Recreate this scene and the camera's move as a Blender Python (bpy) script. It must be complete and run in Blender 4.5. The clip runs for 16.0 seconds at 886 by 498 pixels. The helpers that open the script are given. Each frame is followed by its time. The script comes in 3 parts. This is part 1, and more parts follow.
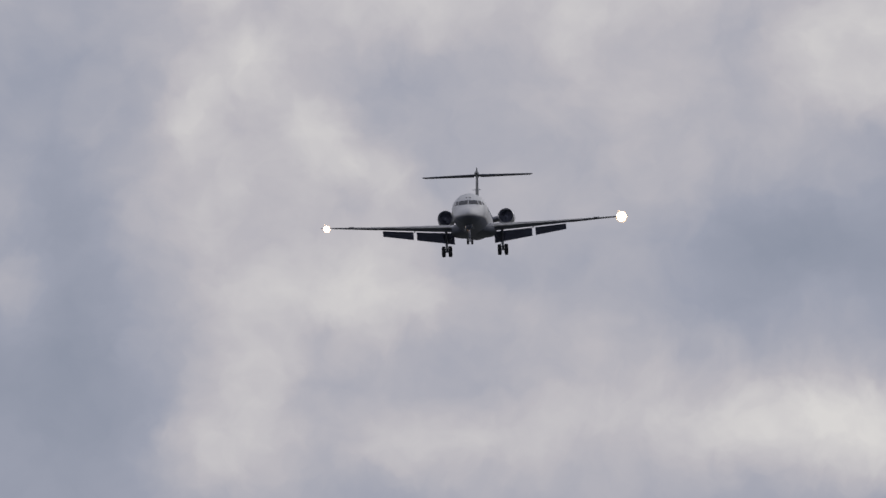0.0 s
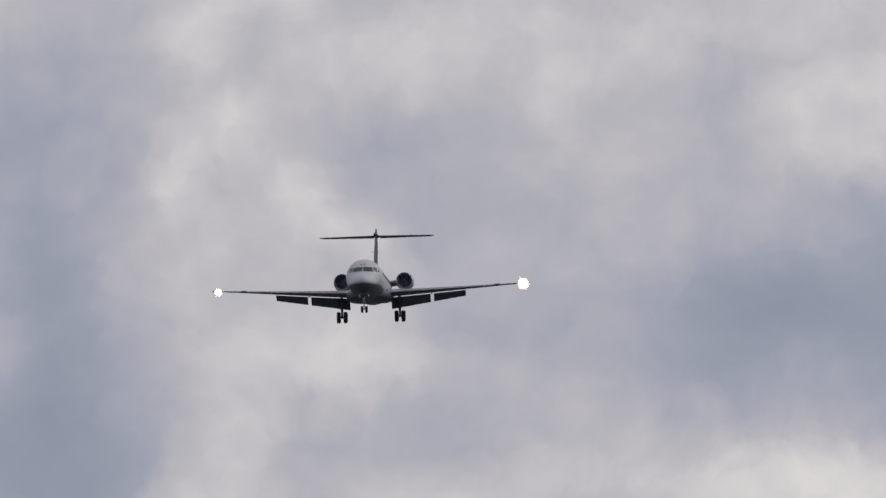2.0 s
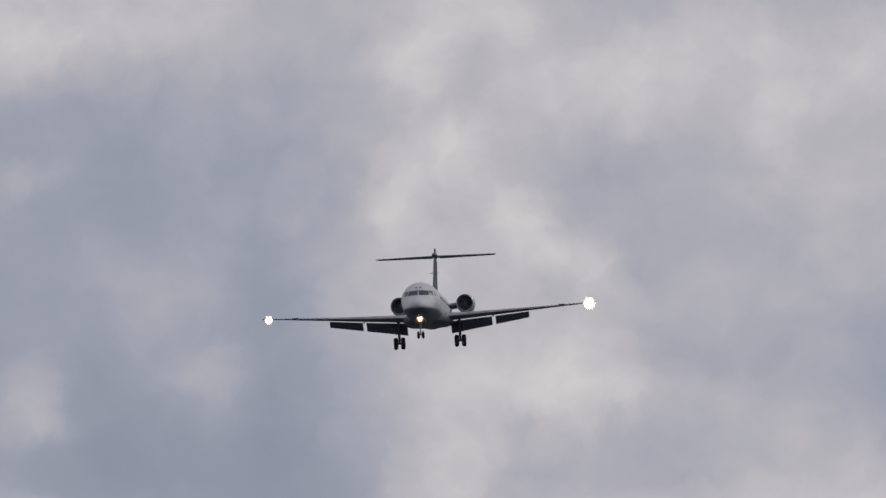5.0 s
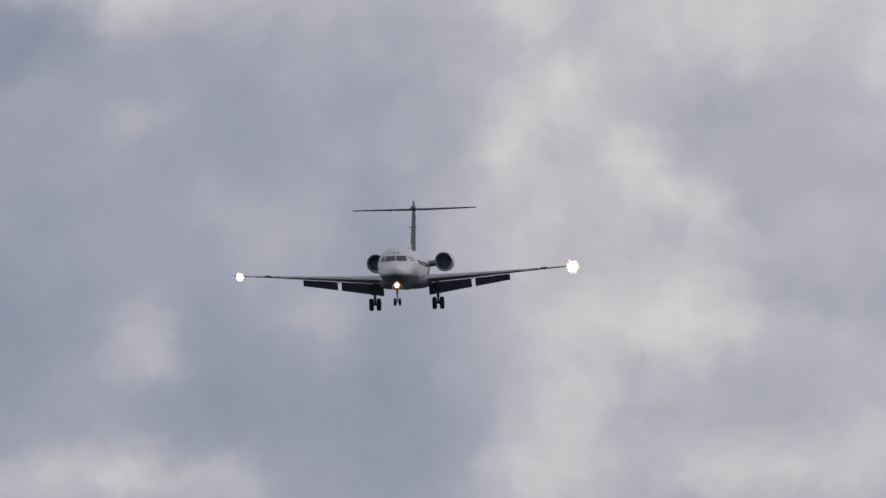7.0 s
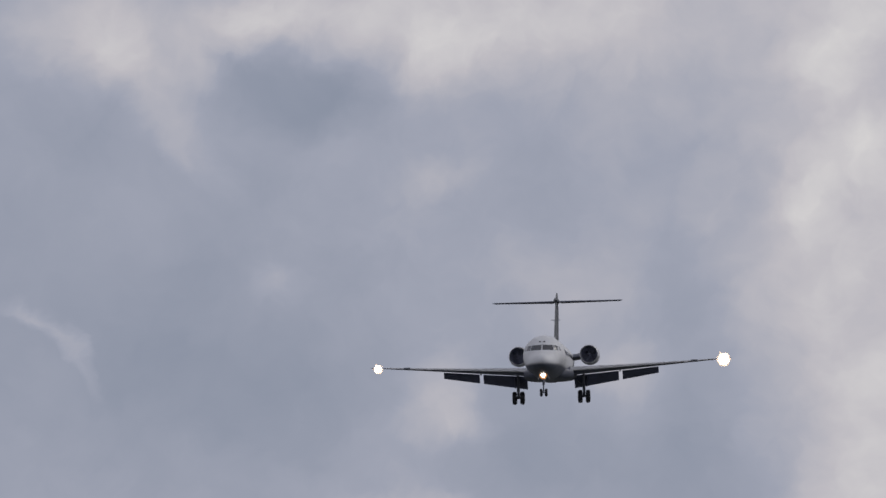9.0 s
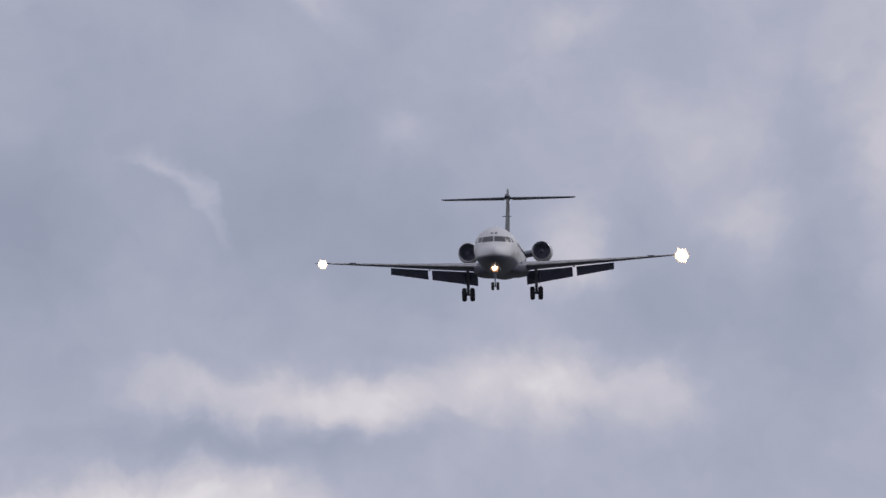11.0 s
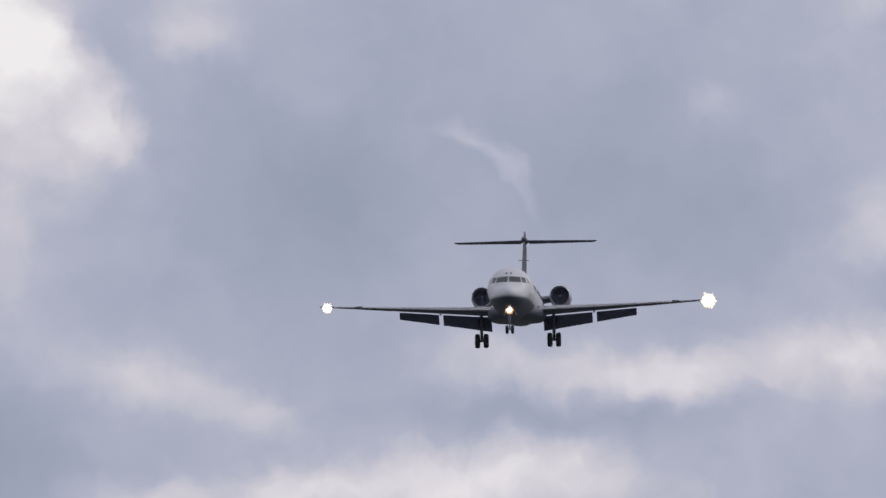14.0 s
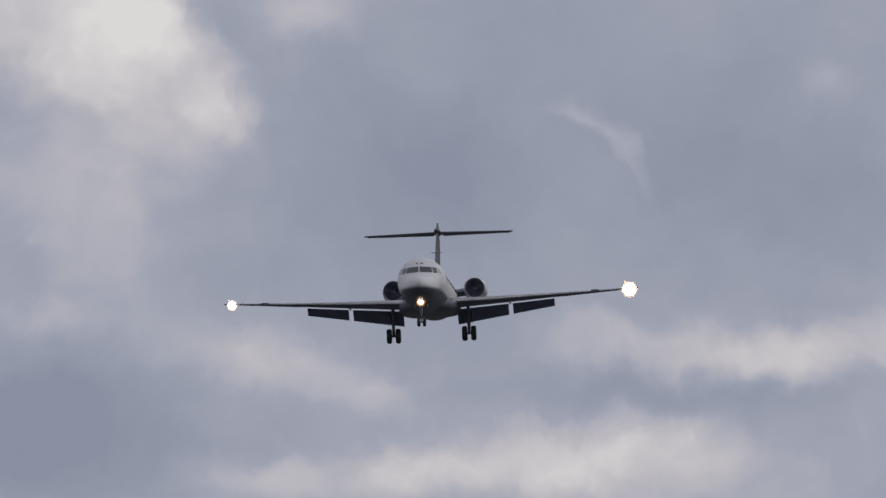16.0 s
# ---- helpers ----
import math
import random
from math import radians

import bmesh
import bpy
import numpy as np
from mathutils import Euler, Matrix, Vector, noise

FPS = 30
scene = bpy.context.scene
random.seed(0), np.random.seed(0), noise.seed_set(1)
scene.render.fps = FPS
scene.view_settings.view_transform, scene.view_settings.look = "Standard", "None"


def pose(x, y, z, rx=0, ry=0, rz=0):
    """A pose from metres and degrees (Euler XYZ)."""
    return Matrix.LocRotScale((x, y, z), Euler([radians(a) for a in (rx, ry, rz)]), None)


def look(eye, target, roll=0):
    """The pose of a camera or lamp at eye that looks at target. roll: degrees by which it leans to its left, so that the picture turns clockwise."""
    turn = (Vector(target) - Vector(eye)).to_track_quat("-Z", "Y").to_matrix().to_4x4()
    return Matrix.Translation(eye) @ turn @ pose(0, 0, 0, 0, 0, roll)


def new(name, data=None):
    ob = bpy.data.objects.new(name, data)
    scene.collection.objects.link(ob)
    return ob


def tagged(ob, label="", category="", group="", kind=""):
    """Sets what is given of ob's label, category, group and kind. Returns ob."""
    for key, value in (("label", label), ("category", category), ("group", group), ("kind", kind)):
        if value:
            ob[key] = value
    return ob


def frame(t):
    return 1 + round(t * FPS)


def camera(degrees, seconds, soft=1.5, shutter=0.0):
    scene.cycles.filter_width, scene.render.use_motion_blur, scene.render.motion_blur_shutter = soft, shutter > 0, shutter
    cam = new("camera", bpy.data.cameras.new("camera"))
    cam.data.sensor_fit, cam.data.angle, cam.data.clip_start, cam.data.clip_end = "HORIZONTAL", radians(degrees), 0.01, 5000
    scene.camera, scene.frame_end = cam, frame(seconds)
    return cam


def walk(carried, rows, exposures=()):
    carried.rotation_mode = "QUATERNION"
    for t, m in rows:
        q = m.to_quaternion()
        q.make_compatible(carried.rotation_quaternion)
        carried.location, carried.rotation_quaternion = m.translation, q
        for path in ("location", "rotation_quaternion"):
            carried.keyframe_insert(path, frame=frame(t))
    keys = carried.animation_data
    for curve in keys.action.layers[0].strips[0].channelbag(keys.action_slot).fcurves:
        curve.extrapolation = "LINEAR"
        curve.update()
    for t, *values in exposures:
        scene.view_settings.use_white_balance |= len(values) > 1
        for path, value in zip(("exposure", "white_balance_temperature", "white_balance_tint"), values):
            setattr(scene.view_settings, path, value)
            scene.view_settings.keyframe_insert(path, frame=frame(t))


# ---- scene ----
# An airliner on final approach, seen through a long lens from the ground, before a broken overcast.
cam = camera(1.157, 16.0, soft=1.5)
EYE = Vector((0, 0, 1.7))
PATH = (  # seconds, way of the lens: thousandths to the right and up for each unit ahead
    (0, 12.338, 44.161),
    (0.2, 12.321, 44.082),
    (0.3, 12.323, 44.065),
    (0.5, 12.370, 44.003),
    (0.7, 12.206, 44.023),
    (0.8, 12.165, 44.076),
    (1, 12.065, 44.228),
    (1.2, 11.606, 44.646),
    (1.3, 11.547, 44.768),
    (1.5, 11.264, 45.144),
    (1.7, 11.639, 45.183),
    (1.8, 12.078, 45.192),
    (2, 12.726, 45.580),
    (2.2, 13.592, 46.747),
    (2.3, 13.871, 47.085),
    (2.5, 13.867, 46.416),
    (2.7, 13.045, 45.674),
    (2.8, 12.571, 45.374),
    (3, 12.041, 44.924),
    (3.2, 11.709, 45.240),
    (3.3, 11.449, 45.789),
    (3.5, 10.876, 46.736),
    (3.7, 10.267, 47.270),
    (3.8, 10.039, 47.223),
    (4, 9.621, 47.096),
    (4.2, 9.219, 46.722),
    (4.3, 8.894, 46.711),
    (4.5, 8.492, 46.513),
    (4.7, 8.306, 46.297),
    (4.8, 8.104, 46.333),
    (5, 7.726, 46.185),
    (5.2, 7.461, 46.152),
    (7.3, 4.537, 44.702),
    (7.5, 3.936, 45.507),
    (7.7, 2.788, 45.977),
    (7.8, 2.187, 46.174),
    (8, 0.766, 46.394),
    (8.2, -0.425, 47.270),
    (8.3, -0.698, 47.461),
    (8.5, -0.779, 47.452),
    (8.7, -1.081, 46.901),
    (8.8, -1.309, 46.687),
    (9, -1.723, 46.138),
    (9.2, -2.282, 45.619),
    (9.3, -2.438, 45.504),
    (9.5, -2.696, 44.840),
    (9.7, -2.818, 44.025),
    (11.8, -5.912, 42.577),
    (12, -6.142, 42.801),
    (12.2, -6.541, 42.908),
    (12.3, -6.904, 42.967),
    (12.5, -7.683, 43.203),
    (12.7, -8.235, 43.437),
    (12.8, -8.382, 43.383),
    (13, -8.629, 43.188),
    (13.2, -9.092, 43.073),
    (13.3, -9.396, 43.023),
    (13.5, -10.196, 42.943),
    (13.7, -10.732, 42.595),
    (13.8, -11.051, 42.321),
    (14, -11.713, 42.023),
    (14.2, -11.954, 41.680),
    (14.3, -11.900, 41.621),
    (14.5, -12.269, 41.501),
    (14.7, -12.831, 41.586),
    (14.8, -12.958, 41.538),
    (15, -13.120, 41.469),
    (15.2, -13.334, 41.346),
    (15.3, -13.538, 41.324),
    (15.5, -13.912, 41.406),
    (15.7, -14.465, 41.564),
    (15.8, -14.538, 41.584),
    (16, -14.301, 41.540),
)


def aim(right, up):
    return look(EYE, EYE + Vector((right, 1000, up)))


walk(cam, [(t, aim(a, b)) for t, a, b in PATH], exposures=[(0, 0.0, 6500, 10), (3.5, 0.0, 6500, 10), (5, -0.04, 6500, 10), (6.5, 0.0, 6500, 10), (8.5, 0.03, 6500, 10), (9.0, 0.06, 6500, 10), (9.7, 0.16, 6450, 11), (11.8, 0.33, 6400, 13), (12.5, 0.36, 6400, 13), (13.6, 0.36, 6400, 13), (14.1, 0.32, 6420, 12.5), (14.5, 0.20, 6450, 12), (15.2, 0.10, 6500, 10), (16, 0.04, 6500, 10)])

# ---- world and sun ----
SUN_UP, SUN_TURN = 34, 62  # degrees above the horizon, and to the right of north
FOCAL = 77.65              # thousands of sky units for each unit of slope
UP0 = math.tan(radians(2.6))


def make_world():
    world = bpy.data.worlds.new("overcast")
    scene.world = world
    world.use_nodes = True
    tree = world.node_tree
    nodes, links = tree.nodes, tree.links
    nodes.clear()

    def put(kind, *inputs, **settings):
        n = nodes.new(kind)
        for key, value in settings.items():
            setattr(n, key, value)
        for socket, value in zip(n.inputs, inputs):
            if value is None:
                continue
            if isinstance(value, bpy.types.NodeSocket):
                links.new(value, socket)
            else:
                socket.default_value = value
        return n

    def maths(op, a, b=0.0, c=0.0, clamp=False):
        return put("ShaderNodeMath", a, b, c, operation=op, use_clamp=clamp).outputs[0]

    way = put("ShaderNodeTexCoord").outputs["Generated"]
    split = put("ShaderNodeSeparateXYZ", way).outputs
    ahead = maths("MAXIMUM", split[1], 0.02)
    sx = maths("MULTIPLY_ADD", maths("DIVIDE", split[0], ahead), FOCAL, 0.2)
    sy = maths("MULTIPLY_ADD", maths("SUBTRACT", maths("DIVIDE", split[2], ahead), UP0), -FOCAL, 0.5)
    flat = put("ShaderNodeCombineXYZ", sx, sy, 0.0).outputs[0]

    def fbm(vector, scale, detail, rough=0.55, warp=0.0):
        n = put("ShaderNodeTexNoise", noise_dimensions="3D")
        links.new(vector, n.inputs["Vector"])
        for key, value in (("Scale", scale), ("Detail", detail), ("Roughness", rough), ("Distortion", warp)):
            n.inputs[key].default_value = value
        return n

    def shifted(vector, scale, detail, size, tall=1.0):
        n = fbm(vector, scale, detail)
        off = put("ShaderNodeVectorMath", n.outputs["Color"], (0.5, 0.5, 0.5), operation="SUBTRACT").outputs[0]
        off = put("ShaderNodeVectorMath", off, (size, size * tall, 0), operation="MULTIPLY").outputs[0]
        return put("ShaderNodeVectorMath", vector, off, operation="ADD").outputs[0]

    # ragged outlines: a broad and a fine shift of the place at which the puffs are read
    torn = shifted(shifted(shifted(flat, 3.0, 3, 0.16, 0.55), 7.0, 3, 0.09), 16.0, 4, 0.06)
    total = [None]

    def puff(x, y, rx, ry, strength, turn=0, edge=1.0):
        """A soft heap of cloud (or, below zero, a hollow) about (x, y) of the sky, in thousandths."""
        m = put("ShaderNodeMapping", torn, (x / 1000, y / 1000, 0), (0, 0, radians(turn)), (rx / 1000, ry / 1000, 1), vector_type="TEXTURE")
        g = put("ShaderNodeTexGradient", m.outputs[0], gradient_type="SPHERICAL").outputs[1]
        soft = put("ShaderNodeMapRange", g, 0.0, edge, 0.0, strength, interpolation_type="SMOOTHSTEP").outputs[0]
        total[0] = maths("ADD", soft, total[0]) if total[0] else soft

    puff(1350, 500, 1100, 1000, 0.17)
    puff(-270, 990, 220, 90, 0.2)
    # the eastern bank: a tall pale column, grey hollows, bright heaps at its rim
    puff(500, 700, 260, 700, -0.14)
    puff(250, 760, 320, 260, -0.26)
    puff(860, 560, 420, 800, 0.29)
    puff(735, 110, 130, 180, 0.26)
    puff(825, 275, 120, 110, 0.23)
    puff(715, 355, 80, 110, 0.2)
    puff(950, 400, 130, 90, 0.18)
    puff(1055, 475, 150, 80, 0.23, 20)
    puff(1130, 310, 220, 130, -0.13)
    puff(1010, 820, 120, 65, -0.12)
    puff(795, 815, 150, 110, 0.19)
    puff(770, 950, 200, 130, 0.29)
    puff(1150, 950, 260, 130, 0.23)
    puff(1050, 660, 330, 130, 0.16, 15)
    puff(1395, 205, 80, 85, 0.12, 0, 0.9)
    puff(1450, 60, 420, 180, 0.29)
    puff(1990, 235, 330, 150, 0.32, -14, 0.6)
    puff(1930, 50, 500, 260, 0.36)
    puff(1850, 890, 440, 140, 0.24)
    puff(1020, 690, 420, 85, 0.15, 4)
    puff(430, 760, 130, 110, 0.10)
    puff(1500, 770, 460, 90, 0.12)
    puff(480, 350, 170, 480, -0.10)
    puff(800, 0, 260, 200, 0.12)
    puff(1240, 100, 280, 200, 0.10)
    puff(450, 120, 260, 190, 0.12)
    puff(320, 680, 220, 200, 0.06)
    puff(200, 650, 300, 450, 0.07)
    puff(1250, 420, 300, 120, -0.1)
    puff(1830, 610, 560, 210, -0.24, 5)
    puff(1480, 300, 560, 340, 0.2)
    puff(1500, 930, 640, 200, 0.18)
    puff(1880, 920, 330, 170, 0.37)
    puff(1500, 880, 420, 130, 0.15)
    puff(900, 20, 200, 130, 0.2)
    puff(1100, 130, 300, 180, 0.17)
    puff(525, 385, 80, 70, 0.07)
    puff(400, 690, 130, 110, 0.11)
    # the ragged middle: small heaps in a grey-blue hollow
    puff(75, 312, 180, 50, 0.12, -6)
    puff(45, 735, 130, 75, 0.22)
    puff(100, 715, 130, 70, 0.14, 20)
    puff(55, 665, 85, 70, 0.13)
    puff(90, 760, 100, 45, 0.12)
    puff(10, 945, 260, 100, 0.24)
    puff(30, 90, 190, 140, 0.32)
    puff(210, 60, 180, 100, 0.14)
    puff(120, 40, 600, 190, 0.2)
    puff(500, 330, 480, 650, 0.14)
    puff(-180, 150, 200, 130, -0.28, 0, 0.8)
    puff(-250, 50, 220, 100, 0.29)
    puff(-540, 70, 250, 150, 0.34, 12)
    puff(-620, 420, 560, 520, -0.14)
    puff(-420, 200, 240, 75, 0.22, 50)
    puff(-360, 120, 90, 70, 0.12)
    puff(400, 665, 130, 90, 0.1)
    puff(250, 330, 240, 200, -0.08)
    puff(-250, 640, 560, 300, -0.12)
    puff(-230, 508, 75, 55, 0.14)
    puff(150, 480, 330, 400, -0.08)
    puff(-950, 800, 320, 350, -0.10)
    puff(1020, 150, 320, 210, 0.08)
    # a thin bent wisp
    puff(-685, 548, 46, 20, 0.06, 4)
    puff(-650, 560, 52, 26, 0.17, 22)
    puff(-615, 588, 56, 22, 0.19, 44)
    puff(-588, 632, 56, 25, 0.18, 58)
    puff(-570, 670, 44, 22, 0.09, 66)
    puff(-870, 700, 220, 200, -0.08)
    # two rows of heaps low in the west
    puff(-660, 962, 160, 80, 0.22, 0, 0.9)
    puff(-470, 985, 230, 95, 0.19, 0, 0.95)
    puff(-310, 995, 180, 75, 0.18)
    puff(-70, 975, 240, 115, 0.20, 0, 0.95)
    puff(60, 945, 120, 90, 0.15)
    puff(200, 990, 140, 95, 0.19, 0, 0.9)
    puff(-550, 1065, 500, 60, -0.16)
    puff(-1200, 1005, 230, 76, 0.27, 6, 0.9)
    puff(-1020, 1045, 110, 65, 0.22, 15)
    puff(-1610, 930, 150, 70, 0.17)
    puff(-950, 1185, 210, 85, 0.30)
    puff(-720, 1175, 250, 95, 0.27, 0, 0.85)
    puff(-1060, 1205, 260, 90, 0.20)
    puff(-480, 1165, 180, 85, 0.28)
    puff(-1240, 1215, 200, 70, 0.24)
    puff(-1580, 1120, 430, 220, -0.38)
    puff(200, -60, 1100, 230, 0.22)
    puff(120, 500, 430, 520, 0.08)
    puff(-330, 740, 330, 260, -0.12)
    # a great bright heap
    puff(-1590, 360, 320, 230, 0.42, 15, 0.6)
    puff(-1490, 340, 190, 130, 0.24, 20, 0.8)
    puff(-1420, 500, 220, 150, 0.30, 30, 0.6)
    puff(-1530, 720, 260, 190, 0.21, 0, 0.8)
    puff(-1310, 560, 110, 70, 0.20, 15, 0.6)
    puff(-1260, 860, 170, 100, -0.12)
    puff(-1520, 610, 230, 130, 0.12)
    puff(-1350, 370, 120, 75, -0.12, 40)
    puff(-1150, 395, 130, 85, 0.22, 15)
    puff(-1135, 275, 100, 110, 0.22)
    puff(-600, 1210, 520, 120, 0.29)
    puff(-400, 985, 380, 90, 0.1)
    puff(-1000, 660, 330, 340, -0.18)

    fine = fbm(torn, 4.5, 4, 0.5).outputs[0]
    broad = fbm(flat, 1.7, 3, 0.5).outputs[0]
    mottle = fbm(flat, 13.0, 3, 0.5).outputs[0]
    here = maths("ADD", maths("MULTIPLY_ADD", fine, 0.36, 0.05), maths("MULTIPLY_ADD", broad, 0.19, -0.04))
    here = maths("ADD", here, total[0])
    # lit heaps are lumpier than the grey between them
    curds = fbm(torn, 9.0, 6, 0.6).outputs[0]
    lumps = maths("ADD", maths("MULTIPLY_ADD", mottle, 0.4, -0.20), maths("MULTIPLY_ADD", curds, 0.55, -0.275))
    here = maths("MULTIPLY_ADD", lumps, maths("MULTIPLY_ADD", total[0], 0.60, 0.14), here)
    elsewhere = maths("MULTIPLY_ADD", fbm(way, 7.0, 7, 0.6, 0.4).outputs[0], 1.5, -0.25)
    near = put("ShaderNodeMapping", flat, (0.2, 0.55, 0), (0, 0, 0), (5, 4, 1), vector_type="TEXTURE").outputs[0]
    inside = put("ShaderNodeTexGradient", near, gradient_type="SPHERICAL").outputs[1]
    inside = maths("MULTIPLY", inside, 3.0, clamp=True)
    ahead_only = maths("GREATER_THAN", split[1], 0.5)
    inside = maths("MULTIPLY", inside, ahead_only)
    lit = put("ShaderNodeMix", data_type="FLOAT")
    links.new(inside, lit.inputs[0]), links.new(elsewhere, lit.inputs[2]), links.new(here, lit.inputs[3])
    ramp = put("ShaderNodeValToRGB", lit.outputs[0])
    ramp.color_ramp.interpolation = "LINEAR"
    marks = ramp.color_ramp.elements
    marks[0].position, marks[0].color = 0.0, (0.235, 0.265, 0.345, 1)
    marks[1].position, marks[1].color = 1.0, (0.69, 0.672, 0.665, 1)
    for at, colour in ((0.3, (0.327, 0.347, 0.428, 1)), (0.62, (0.49, 0.475, 0.515, 1))):
        marks.new(at).color = colour
    sky = put("ShaderNodeTexSky", sky_type="NISHITA", sun_disc=False, sun_elevation=radians(SUN_UP), sun_rotation=radians(SUN_TURN))
    clear = put("ShaderNodeBackground", sky.outputs[0], 0.08)
    cloud = put("ShaderNodeBackground", ramp.outputs[0], 1.0)
    both = put("ShaderNodeMixShader", 0.97, clear.outputs[0], cloud.outputs[0])
    links.new(both.outputs[0], put("ShaderNodeOutputWorld").inputs[0])


make_world()
sun = new("sun", bpy.data.lights.new("sun", "SUN"))
sun.data.energy, sun.data.angle, sun.data.color = 0.7, radians(35), (1.0, 0.96, 0.9)
a, b = radians(SUN_TURN), radians(SUN_UP)
sun.matrix_world = look((0, 0, 50), Vector((0, 0, 50)) - Vector((math.sin(a) * math.cos(b), math.cos(a) * math.cos(b), math.sin(b))))


# ---- materials ----
def material(name, colour, rough=0.5, metal=0.0, spread=0.06, scale=1.5, bump=0.0, glow=0.0, coat=0.0, streak=(1, 1, 1), tint=(1.0, 0.84, 0.68)):
    """Paint, metal or rubber with broad stains, fine grain and a slight relief."""
    m = bpy.data.materials.new(name)
    m.use_nodes = True
    nodes, links = m.node_tree.nodes, m.node_tree.links
    bsdf = nodes["Principled BSDF"]
    bsdf.inputs["Roughness"].default_value, bsdf.inputs["Metallic"].default_value = rough, metal
    bsdf.inputs["Coat Weight"].default_value = coat
    place = nodes.new("ShaderNodeTexCoord")
    stretch = nodes.new("ShaderNodeMapping")
    stretch.inputs["Scale"].default_value = streak
    links.new(place.outputs["Object"], stretch.inputs[0])
    big, small = nodes.new("ShaderNodeTexNoise"), nodes.new("ShaderNodeTexNoise")
    for n, s in ((big, scale), (small, scale * 14)):
        links.new(stretch.outputs[0], n.inputs["Vector"])
        n.inputs["Scale"].default_value, n.inputs["Detail"].default_value = s, 5
    blend = nodes.new("ShaderNodeMath")
    blend.operation = "MULTIPLY_ADD"
    blend.inputs[1].default_value = 0.35
    links.new(small.outputs[0], blend.inputs[0]), links.new(big.outputs[0], blend.inputs[2])
    ramp = nodes.new("ShaderNodeValToRGB")
    low, high = ramp.color_ramp.elements
    low.position, high.position = 0.4, 0.95
    low.color = (*[c * (1 - spread * 2) for c in colour], 1)
    high.color = (*[min(1, c * (1 + spread)) for c in colour], 1)
    links.new(blend.outputs[0], ramp.inputs[0]), links.new(ramp.outputs[0], bsdf.inputs["Base Color"])
    if bump:
        b = nodes.new("ShaderNodeBump")
        b.inputs["Strength"].default_value, b.inputs["Distance"].default_value = bump, 0.01
        links.new(small.outputs[0], b.inputs["Height"]), links.new(b.outputs[0], bsdf.inputs["Normal"])
    if glow:
        bsdf.inputs["Emission Color"].default_value = (*tint, 1)
        bsdf.inputs["Emission Strength"].default_value = glow
    return m


def two_tone(name, upper, lower, height, rise):
    """Hull colour, pale above and dark below a line along it, with faint dirt."""
    m = material(name, upper, 0.5, coat=0.05, scale=0.7, streak=(1, 0.3, 1))
    nodes, links = m.node_tree.nodes, m.node_tree.links
    bsdf = nodes["Principled BSDF"]
    first = bsdf.inputs["Base Color"].links[0].from_socket
    place = nodes.new("ShaderNodeTexCoord")
    split = nodes.new("ShaderNodeSeparateXYZ")
    links.new(place.outputs["Object"], split.inputs[0])
    step = nodes.new("ShaderNodeMapRange")
    climb = nodes.new("ShaderNodeMapRange")
    climb.interpolation_type = "SMOOTHSTEP"
    links.new(split.outputs[1], climb.inputs[0])
    climb.inputs[1].default_value, climb.inputs[2].default_value, climb.inputs[4].default_value = 17.5, 22.5, rise
    over = nodes.new("ShaderNodeMath")
    over.operation = "SUBTRACT"
    links.new(split.outputs[2], over.inputs[0]), links.new(climb.outputs[0], over.inputs[1])
    links.new(over.outputs[0], step.inputs[0])
    step.inputs[1].default_value, step.inputs[2].default_value = height - 0.09, height + 0.09
    mix = nodes.new("ShaderNodeMix")
    mix.data_type = "RGBA"
    mix.inputs[6].default_value = (*lower, 1)
    links.new(step.outputs[0], mix.inputs[0]), links.new(first, mix.inputs[7])
    links.new(mix.outputs[2], bsdf.inputs["Base Color"])
    return m


HULL = two_tone("hull_paint", (0.58, 0.595, 0.62), (0.100, 0.114, 0.152), -0.76, 1.1)
FAIRING = two_tone("fairing_paint", (0.54, 0.555, 0.58), (0.072, 0.083, 0.115), -0.50, 0.0)
WHITE = material("white_paint", (0.72, 0.72, 0.73), 0.35, coat=0.2)
GREY = material("wing_grey_paint", (0.088, 0.102, 0.152), 0.45, spread=0.12, scale=0.6, streak=(0.4, 1.6, 1))
DARK = material("dark_blue_paint", (0.09, 0.105, 0.14), 0.4, spread=0.1)
FLAP = material("flap_grey_paint", (0.12, 0.132, 0.205), 0.6, spread=0.15, scale=0.8)
METAL = material("bare_aluminium", (0.62, 0.63, 0.65), 0.28, 1.0, spread=0.1, scale=3)
STEEL = material("gear_steel", (0.13, 0.14, 0.17), 0.5, 0.3, spread=0.12, scale=5)
BLADE = material("fan_titanium", (0.33, 0.35, 0.44), 0.45, 0.5, spread=0.15, scale=5)
DUCT = material("intake_lining", (0.38, 0.40, 0.48), 0.6, spread=0.1, scale=4)
RUBBER = material("tyre_rubber", (0.032, 0.034, 0.042), 0.85, spread=0.2, scale=6, bump=0.4)
GLASS = material("cockpit_glass", (0.03, 0.035, 0.045), 0.1, spread=0.05, coat=0.0)
GLASS.node_tree.nodes["Principled BSDF"].inputs["IOR"].default_value = 1.6
LAMP = material("landing_lamp", (0.9, 0.88, 0.8), 0.2, glow=9.0)
# warm lens halo round the landing lights, put into emission
HALO = material("lamp_halo", (0.6, 0.45, 0.35), 0.4, glow=0.66, tint=(1.0, 0.78, 0.60))
# orange halo of the taxi light, likewise put into emission
AMBER = material("taxi_halo", (0.5, 0.3, 0.15), 0.3, glow=0.5, tint=(1.0, 0.45, 0.18))
GRASS = material("dull_grass", (0.066, 0.071, 0.068), 0.95, spread=0.3, scale=0.05, bump=0.5)


